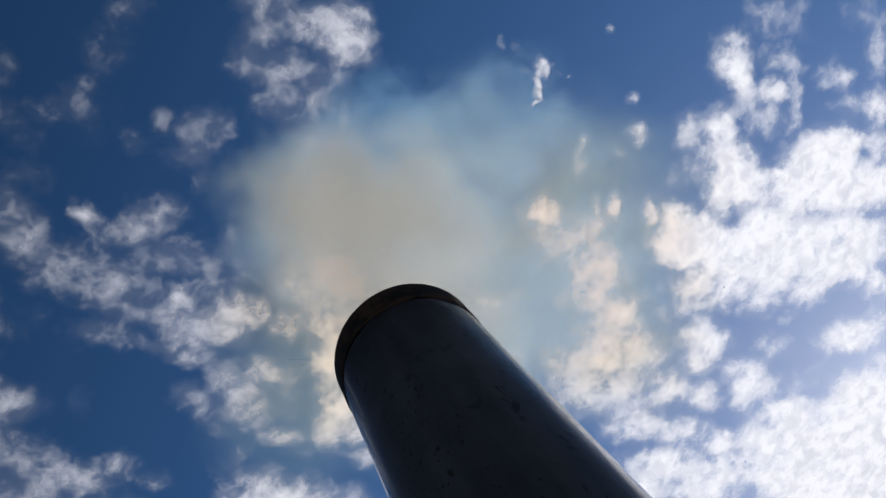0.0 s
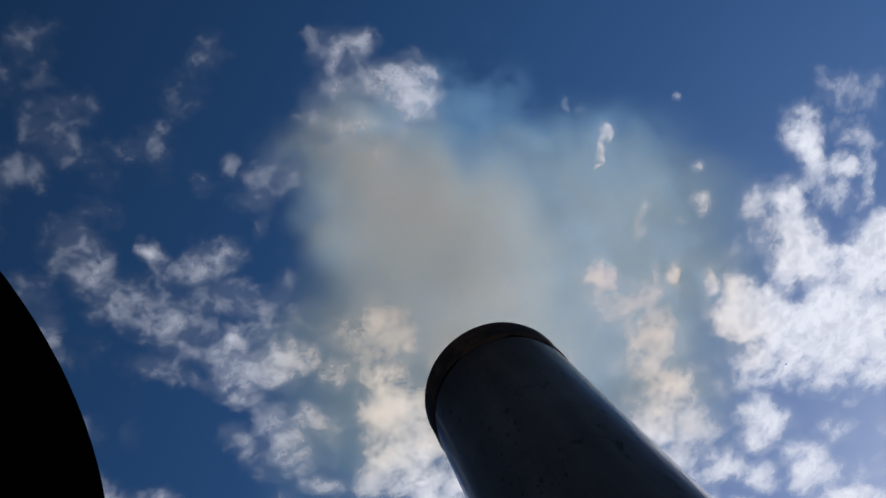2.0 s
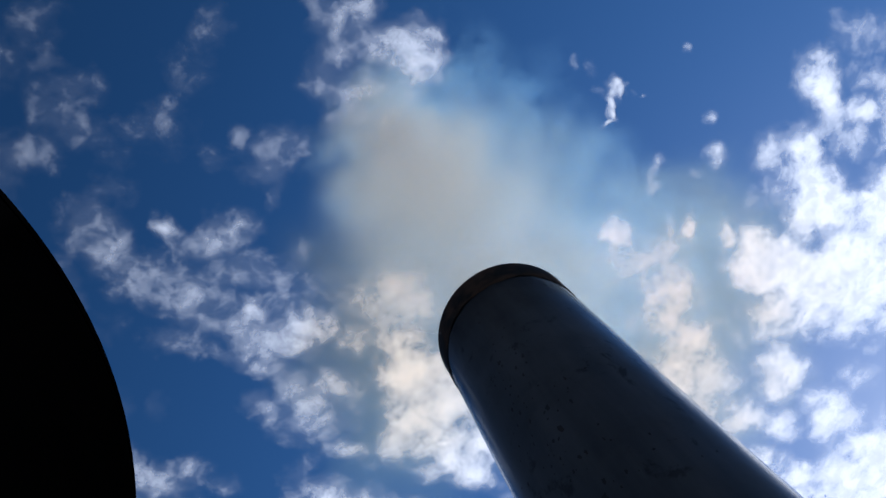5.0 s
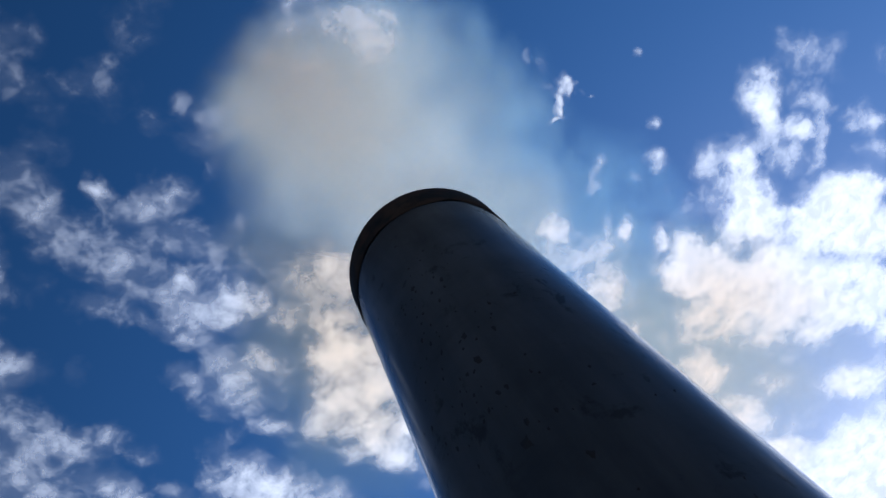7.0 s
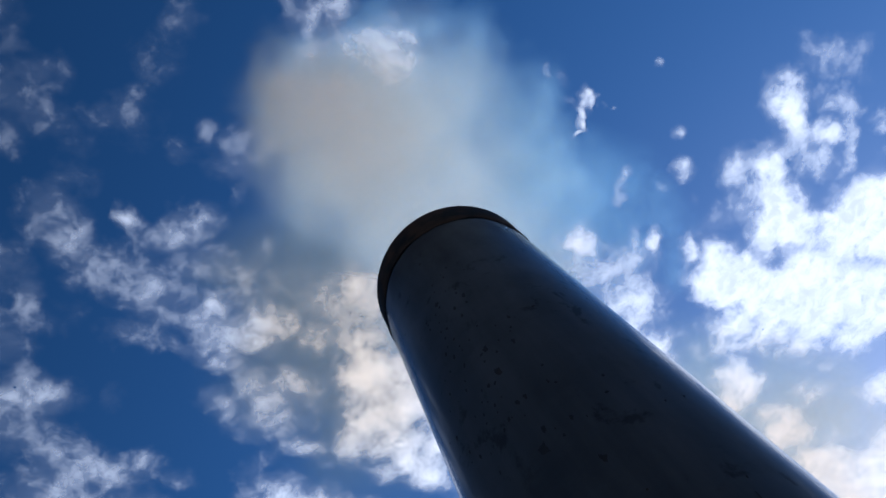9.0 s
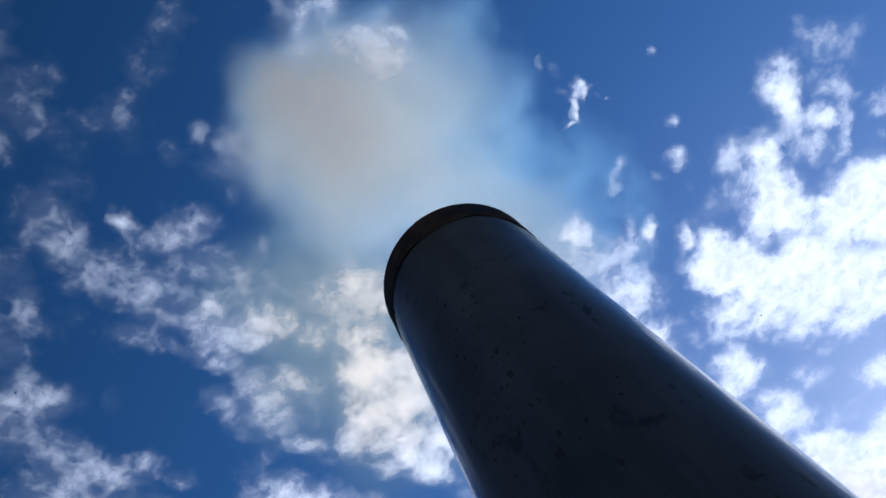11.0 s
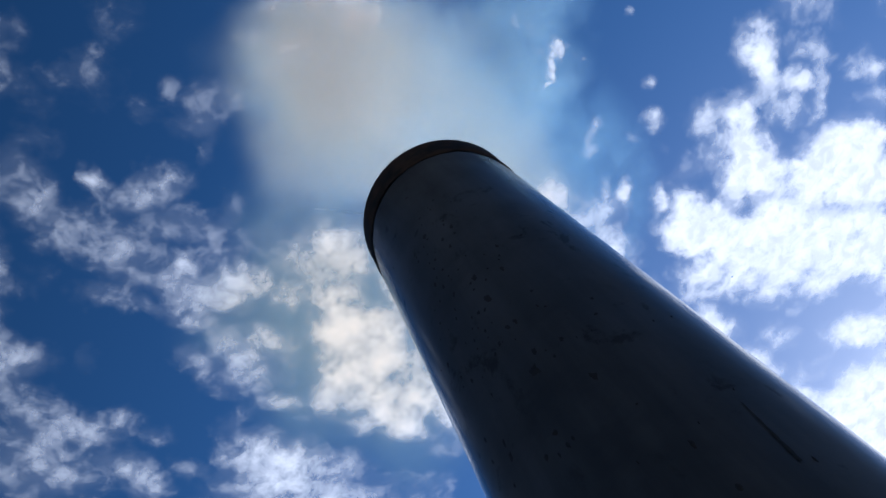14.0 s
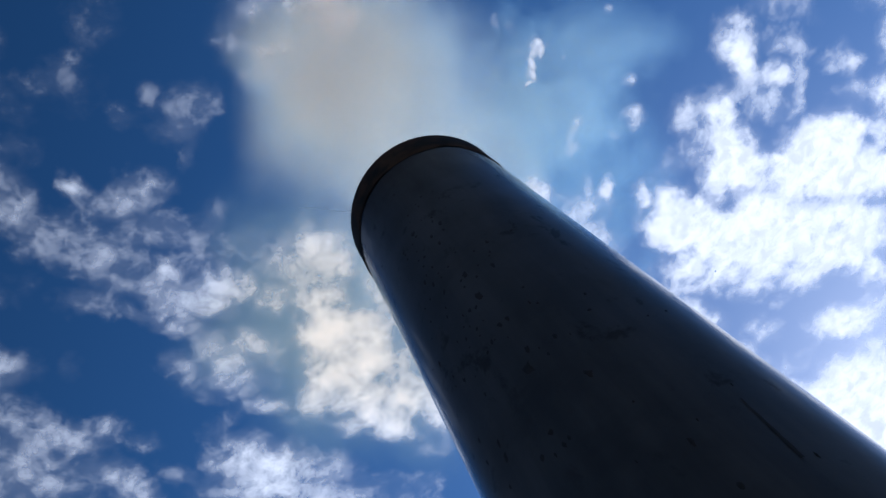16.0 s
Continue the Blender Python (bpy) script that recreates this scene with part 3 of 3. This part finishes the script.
def make_clouds():
    step, x0, y0, nx, ny = 4.0, -1100.0, -440.0, 640, 680
    x, y = np.meshgrid(x0 + step * np.arange(nx), y0 + step * np.arange(ny))
    wx = x + 34 * (field_noise(x, y, 60, 4, 3) - 0.5) + 22 * (field_noise(x, y, 22, 3, 13) - 0.5)
    wy = y + 34 * (field_noise(x, y, 60, 4, 7) - 0.5) + 22 * (field_noise(x, y, 22, 3, 17) - 0.5)

    def bump(row):
        cx, cy, a, b, turn, thick = row
        c, s = math.cos(radians(turn)), math.sin(radians(turn))
        wide = 1.92 if thick > 0.75 else 1.7 if a <= 30 and thick >= 0.45 else 2.05
        u, v = ((wx - cx) * c + (wy - cy) * s) / (a * wide), (-(wx - cx) * s + (wy - cy) * c) / (b * wide)
        return thick * np.clip(1 - (u * u + v * v), 0, None) ** 1.25

    best, owner, clump, number = np.zeros_like(x), np.full(x.shape, -1), np.full(x.shape, -1), 0
    total = np.zeros_like(x)
    for index, (clumps, _) in enumerate(CLOUDS):
        for row in clumps:
            value = bump(row)
            owner = np.where(value > best, index, owner)
            clump = np.where(value > best, number, clump)
            number += 1
            best = np.maximum(best, value)
            total += value ** 4
    thick = np.clip(total ** 0.25, 0, 1.1)
    for row in GAPS:
        thick = np.clip(thick - 0.2 * bump(row), 0, None)
    # the sun stands in a clear gap
    thick *= np.clip((np.hypot(x - SUN_WAY.x / SUN_WAY.z * LAYER - 50, y - SUN_WAY.y / SUN_WAY.z * LAYER + 15) - 70) / 90, 0, 1)
    thick *= np.clip((x0 + step * nx - 10 - x) / 60, 0, 1)
    lump = field_noise(x, y, 55, 5, 31)
    z = LAYER - 12 * thick - 7 * (lump - 0.5) * np.clip(thick * 2, 0, 1)
    things = []
    keep = np.maximum.reduce([thick[:-1, :-1], thick[1:, :-1], thick[:-1, 1:], thick[1:, 1:]]) > 0.02
    for index, (_, label) in enumerate(CLOUDS):
        left = set(zip(*(k.tolist() for k in np.nonzero(keep & (owner[:-1, :-1] == index)))))
        while left:
            start = left.pop()
            piece, edge = [start], [start]
            while edge:
                r, c = edge.pop()
                for other in ((r + 1, c), (r - 1, c), (r, c + 1), (r, c - 1)):
                    if other in left:
                        left.remove(other)
                        piece.append(other)
                        edge.append(other)
            if len(piece) < 10:
                continue
            piece.sort()
            rows, cols = np.array(piece).T
            cloud = tagged(new("cloud"), label, "cloud", "clouds in the sky")
            things.append(cloud)
            of = clump[rows, cols]
            for which in sorted(set(of.tolist())):
                r, c = rows[of == which], cols[of == which]
                corners = np.stack([r * nx + c, r * nx + c + 1, (r + 1) * nx + c + 1, (r + 1) * nx + c], 1)
                used, faces = np.unique(corners, return_inverse=True)
                faces = faces.reshape(-1, 4)
                data = bpy.data.meshes.new("cloud_lump")
                data.from_pydata(np.stack([x.ravel()[used], y.ravel()[used], z.ravel()[used]], 1).tolist(), [], faces.tolist())
                data.attributes.new("thickness", "FLOAT", "POINT").data.foreach_set("value", thick.ravel()[used].astype(np.float32))
                data.polygons.foreach_set("use_smooth", np.ones(len(faces), bool))
                data.materials.append(VAPOUR)
                data.update()
                new("cloud_lump", data).parent = cloud
    return things


clouds = make_clouds()


def make_far_clouds():
    """The same broken layer, added round about past what the camera sees, to brighten the pipe's reflections."""
    step, count = 25.0, 280
    x, y = np.meshgrid(-3500.0 + step * np.arange(count), -3500.0 + step * np.arange(count))
    thick = np.clip((field_noise(x, y, 420, 5, 57) - 0.53) * 4.0, 0, 1.2)
    sun_x, sun_y = SUN_WAY.x / SUN_WAY.z * LAYER, SUN_WAY.y / SUN_WAY.z * LAYER
    thick *= np.clip((np.hypot(x - sun_x, y - sun_y) - 170) / 120, 0, 1)
    inside = np.maximum(np.abs(x - 200) / 1250, np.abs(y - 880) / 1330)
    thick *= np.clip((inside - 1.0) * 8, 0, 1)
    z = LAYER - 15 * thick + 10
    keep = np.maximum.reduce([thick[:-1, :-1], thick[1:, :-1], thick[:-1, 1:], thick[1:, 1:]]) > 0.02
    r, c = np.nonzero(keep)
    corners = np.stack([r * count + c, r * count + c + 1, (r + 1) * count + c + 1, (r + 1) * count + c], 1)
    used, faces = np.unique(corners, return_inverse=True)
    data = bpy.data.meshes.new("unseen_cloud_field")
    data.from_pydata(np.stack([x.ravel()[used], y.ravel()[used], z.ravel()[used]], 1).tolist(), [], faces.reshape(-1, 4).tolist())
    data.attributes.new("thickness", "FLOAT", "POINT").data.foreach_set("value", thick.ravel()[used].astype(np.float32))
    data.polygons.foreach_set("use_smooth", np.ones(len(r), bool))
    data.materials.append(VAPOUR)
    data.update()
    return tagged(new("unseen_cloud_field", data), "unseen broken white cloud layer added to brighten the pipe's reflections", "cloud", kind="stuff")


far_clouds = make_far_clouds()


# ---- smoke ----
def smoke_puff(label, radius, flat, material, seed, sheets=3, stretch=1.0):
    """Uneven domed layers of haze, one behind the other, dense in the middle and thinning to nothing at the rim."""
    rings, segs = 22, 64
    verts, faces, dens = [], [], []
    for k in range(sheets):
        h = (k + 0.5) / sheets * 2 - 1
        wide = radius * math.sqrt(1 - 0.75 * h * h)
        shift = Vector((noise.noise((seed, k * 3.1, 0.5)), noise.noise((k * 2.3, seed, 1.5)), 0)) * 0.25 * radius
        base = len(verts)
        for i in range(rings + 1):
            for j in range(segs):
                way = Vector((math.cos(2 * math.pi * j / segs), math.sin(2 * math.pi * j / segs), 0))
                q = i / rings
                lobe = 1 + 0.34 * noise.noise(way * 1.1 + Vector((seed, 0, 0.2 * k))) + 0.16 * noise.noise(way * 2.6 + Vector((0, seed, 0.5 * k)))
                p = way * wide * q * lobe + shift
                rise = flat * radius * (h + 0.35 * (1 - q * q) + 0.25 * noise.noise((p.x / radius * 1.7, p.y / radius * 1.7, seed + k)))
                verts.append((p.x * stretch, p.y / stretch, rise))
                dens.append((1 - q * q) ** 1.25)
        for i in range(rings):
            for j in range(segs):
                m = (j + 1) % segs
                faces.append((base + i * segs + j, base + i * segs + m, base + (i + 1) * segs + m, base + (i + 1) * segs + j))
    data = bpy.data.meshes.new("smoke_puff")
    data.from_pydata(verts, [], faces)
    data.attributes.new("haze", "FLOAT", "POINT").data.foreach_set("value", dens)
    data.polygons.foreach_set("use_smooth", [True] * len(faces))
    data.materials.append(material)
    data.update()
    return tagged(new("smoke_puff", data), label, "smoke", "smoke from the pipe", "stuff")


THICK = smoke_haze("thick_smoke", 0.45, (0.74, 0.87, 1.0), (0.44, 0.445, 0.435), 0.5)
HALF = smoke_haze("half_smoke", 0.34, (0.64, 0.82, 1.0), (0.43, 0.445, 0.445), 0.8)
FAINT_HAZE = smoke_haze("faint_blue_smoke", 0.165, (0.45, 0.74, 1.0), (0.47, 0.56, 0.66), 1.1)
TAN = smoke_haze("tan_smoke", 0.31, (0.44, 0.74, 1.0), (0.60, 0.49, 0.40), 0.5, 0.4)
LOBE_HAZE = smoke_haze("pale_blue_smoke", 0.25, (0.50, 0.76, 1.0), (0.46, 0.52, 0.58), 1.0)
LEE_HAZE = smoke_haze("lee_smoke", 0.30, (0.30, 0.54, 0.85), (0.54, 0.44, 0.36), 0.5, 0.6)
puff_mouth = smoke_puff("dense grey smoke rolling out of the pipe's mouth", 0.29, 0.36, THICK, 1.0)
puff_middle = smoke_puff("thick beige-grey smoke above the pipe", 0.42, 0.34, THICK, 4.0)
puff_column = smoke_puff("pale beige smoke column leaning downwind", 0.40, 0.34, HALF, 6.0, stretch=1.15)
puff_upper = smoke_puff("pale grey smoke cloud thinning upwards", 0.52, 0.36, HALF, 9.0)
puff_lobe = smoke_puff("thin bluish smoke lobe", 0.68, 0.30, LOBE_HAZE, 13.0, stretch=1.2)
puff_veil = smoke_puff("faint blue smoke veil", 1.1, 0.20, FAINT_HAZE, 17.0, stretch=1.12)
puff_trail = smoke_puff("pale blue smoke trail beside the pipe", 0.85, 0.22, FAINT_HAZE, 19.0, stretch=1.25)
puff_drift = smoke_puff("wide tan smoke haze drifting away downwind", 3.3, 0.18, TAN, 23.0)
puff_lee = smoke_puff("tan smoke haze hanging behind the pipe", 1.5, 0.22, LEE_HAZE, 31.0)
MIDDLE_ROWS = [
    (0.0, 0.16, -0.08), (0.5, 0.17, -0.11), (1.0, 0.19, -0.15), (1.5, 0.19, -0.16), (2.0, 0.13, -0.18), (2.5, 0.07, -0.12),
    (3.0, 0.11, -0.08), (3.5, 0.11, -0.11), (6.0, 0.04, -0.12), (6.5, 0.03, -0.13), (7.0, 0.05, -0.17), (7.5, 0.07, -0.16),
    (8.0, 0.04, -0.15), (8.5, 0.06, -0.14), (9.0, 0.06, -0.16), (11.5, -0.00, -0.20), (12.0, -0.01, -0.16), (12.5, -0.02, -0.15),
    (13.0, -0.00, -0.14), (13.5, -0.03, -0.18), (14.0, -0.01, -0.15), (14.5, 0.02, -0.14), (15.0, 0.03, -0.13), (15.5, 0.05, -0.12),
    (16.0, 0.03, -0.12),
]
UPPER_ROWS = [
    (0.0, -0.05, 0.23), (0.5, -0.16, -0.03), (1.0, -0.02, -0.07), (1.5, 0.09, -0.18), (2.0, 0.06, -0.21), (2.5, -0.08, -0.05),
    (3.0, 0.06, 0.03), (3.5, 0.18, -0.03), (6.0, 0.09, -0.01), (6.5, 0.05, 0.01), (7.0, -0.11, -0.01), (7.5, -0.03, -0.03),
    (8.0, -0.13, -0.04), (8.5, -0.08, 0.00), (9.0, -0.09, -0.06), (11.5, -0.15, -0.05), (12.0, -0.05, 0.00), (12.5, 0.01, -0.08),
    (13.0, 0.02, -0.00), (13.5, 0.00, -0.01), (14.0, 0.03, 0.01), (14.5, 0.08, 0.04), (15.0, 0.08, 0.05), (15.5, 0.09, 0.05),
    (16.0, 0.07, 0.05),
]
LOBE_ROWS = [
    (0.0, 0.75, 0.34), (0.5, 0.89, 0.75), (1.0, 0.89, 0.81), (1.5, 0.95, 0.77), (2.0, 0.86, 0.29), (2.5, 0.78, 0.42),
    (3.0, 0.60, 0.39), (3.5, 0.68, 0.43), (6.0, 0.53, 0.34), (6.5, 0.52, 0.33), (7.0, 0.56, 0.24), (7.5, 0.56, 0.28),
    (8.0, 0.55, 0.42), (8.5, 0.63, 0.44), (9.0, 0.58, 0.44), (11.5, 0.40, 0.26), (12.0, 0.47, 0.44), (12.5, 0.42, 0.28),
    (13.0, 0.43, 0.33), (13.5, 0.41, 0.27), (14.0, 0.59, 0.42), (14.5, 0.71, 0.48), (15.0, 0.73, 0.52), (15.5, 0.72, 0.56),
    (16.0, 0.81, 0.67),
]
VEIL_ROWS = [
    (0.0, 0.39, 0.77), (0.5, 0.38, 0.76), (1.0, 0.47, 0.71), (1.5, 0.58, 0.64), (2.0, 0.52, 0.45), (2.5, 0.39, 0.62),
    (3.0, 0.44, 0.69), (3.5, 0.53, 0.63), (6.0, 0.34, 0.57), (6.5, 0.31, 0.49), (7.0, 0.27, 0.39), (7.5, 0.31, 0.41),
    (8.0, 0.23, 0.47), (8.5, 0.30, 0.51), (9.0, 0.27, 0.45), (11.5, 0.12, 0.38), (12.0, 0.20, 0.49), (12.5, 0.21, 0.40),
    (13.0, 0.24, 0.46), (13.5, 0.20, 0.39), (14.0, 0.29, 0.49), (14.5, 0.38, 0.54), (15.0, 0.40, 0.57), (15.5, 0.43, 0.59),
    (16.0, 0.42, 0.62),
]
DRIFT_ROWS = [
    (0.0, 2.52, 4.84), (0.5, 2.60, 5.06), (1.0, 2.74, 5.09), (1.5, 2.86, 4.46), (2.0, 2.55, 4.22), (2.5, 2.31, 4.71),
    (3.0, 2.28, 4.98), (3.5, 2.30, 5.21), (6.0, 2.71, 6.14), (6.5, 3.59, 7.39), (7.0, 3.45, 7.29), (7.5, 3.26, 7.66),
    (8.0, 3.16, 8.13), (8.5, 3.28, 8.77), (9.0, 3.37, 9.44), (11.5, 3.75, 13.78), (12.0, 4.00, 14.40), (12.5, 4.18, 15.30),
    (13.0, 4.25, 15.88), (13.5, 4.30, 16.40), (14.0, 4.35, 16.89), (14.5, 4.76, 17.56), (15.0, 4.82, 17.84), (15.5, 4.92, 18.06),
    (16.0, 4.71, 18.76),
]
COLUMN_ROWS = [
    (0.0, 0.09, 0.07), (0.5, 0.06, -0.05), (1.0, 0.13, -0.09), (1.5, 0.16, -0.14), (2.0, 0.11, -0.16), (2.5, 0.03, -0.06),
    (3.0, 0.11, -0.00), (3.5, 0.15, -0.05), (6.0, 0.06, -0.05), (6.5, 0.04, -0.05), (7.0, 0.00, -0.09), (7.5, 0.05, -0.09),
    (8.0, -0.01, -0.09), (8.5, 0.02, -0.06), (9.0, 0.01, -0.10), (11.5, -0.05, -0.12), (12.0, -0.02, -0.08), (12.5, -0.00, -0.10),
    (13.0, 0.01, -0.06), (13.5, -0.01, -0.10), (14.0, 0.01, -0.07), (14.5, 0.04, -0.05), (15.0, 0.05, -0.04), (15.5, 0.07, -0.03),
    (16.0, 0.05, -0.03),
]
TRAIL_ROWS = [
    (0.0, 1.11, 1.75), (0.5, 1.09, 1.80), (1.0, 1.11, 1.79), (1.5, 1.10, 1.49), (2.0, 0.94, 1.36), (2.5, 0.86, 1.50),
    (3.0, 0.89, 1.55), (3.5, 0.93, 1.58), (6.0, 1.05, 1.45), (6.5, 1.22, 1.65), (7.0, 1.09, 1.36), (7.5, 0.99, 1.23),
    (8.0, 0.92, 1.18), (8.5, 0.92, 1.20), (9.0, 0.93, 1.21), (11.5, 0.80, 1.05), (12.0, 0.80, 1.11), (12.5, 0.86, 1.21),
    (13.0, 0.86, 1.23), (13.5, 0.90, 1.23), (14.0, 0.93, 1.22), (14.5, 1.03, 1.31), (15.0, 1.06, 1.36), (15.5, 1.10, 1.40),
    (16.0, 1.13, 1.52),
]
LEE_ROWS = [
    (0.0, -0.21, 1.77), (0.5, -0.20, 1.89), (1.0, -0.14, 1.88), (1.5, -0.09, 1.59), (2.0, -0.24, 1.53), (2.5, -0.36, 1.71),
    (3.0, -0.36, 1.76), (3.5, -0.34, 1.82), (6.0, -0.40, 1.73), (6.5, -0.22, 2.19), (7.0, -0.33, 1.91), (7.5, -0.47, 1.78),
    (8.0, -0.56, 1.71), (8.5, -0.56, 1.68), (9.0, -0.55, 1.65), (11.5, -0.55, 1.73), (12.0, -0.59, 1.87), (12.5, -0.56, 1.99),
    (13.0, -0.61, 2.05), (13.5, -0.62, 2.07), (14.0, -0.63, 2.08), (14.5, -0.58, 2.12), (15.0, -0.61, 2.11), (15.5, -0.61, 2.08),
    (16.0, -0.62, 2.08),
]


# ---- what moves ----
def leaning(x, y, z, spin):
    """A puff's pose, its axis tilted away from the camera's mean position so its layers face it."""
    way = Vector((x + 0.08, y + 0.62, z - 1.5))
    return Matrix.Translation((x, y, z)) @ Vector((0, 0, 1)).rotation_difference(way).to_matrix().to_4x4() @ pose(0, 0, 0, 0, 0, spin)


def motions():
    for cloud in (*clouds, far_clouds):
        walk(cloud, [(t, pose(-6.35 * t, 1.86 * t, 0)) for t in range(17)])
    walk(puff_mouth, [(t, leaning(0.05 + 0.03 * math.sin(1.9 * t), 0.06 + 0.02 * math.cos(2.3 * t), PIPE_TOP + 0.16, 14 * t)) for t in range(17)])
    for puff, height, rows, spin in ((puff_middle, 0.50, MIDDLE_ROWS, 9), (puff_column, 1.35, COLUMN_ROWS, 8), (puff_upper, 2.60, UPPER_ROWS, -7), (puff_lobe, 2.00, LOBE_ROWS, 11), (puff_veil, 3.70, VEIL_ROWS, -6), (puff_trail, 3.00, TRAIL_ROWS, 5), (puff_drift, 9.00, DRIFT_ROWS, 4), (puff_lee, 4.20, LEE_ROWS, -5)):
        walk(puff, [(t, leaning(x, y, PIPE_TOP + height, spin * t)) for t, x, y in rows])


motions()
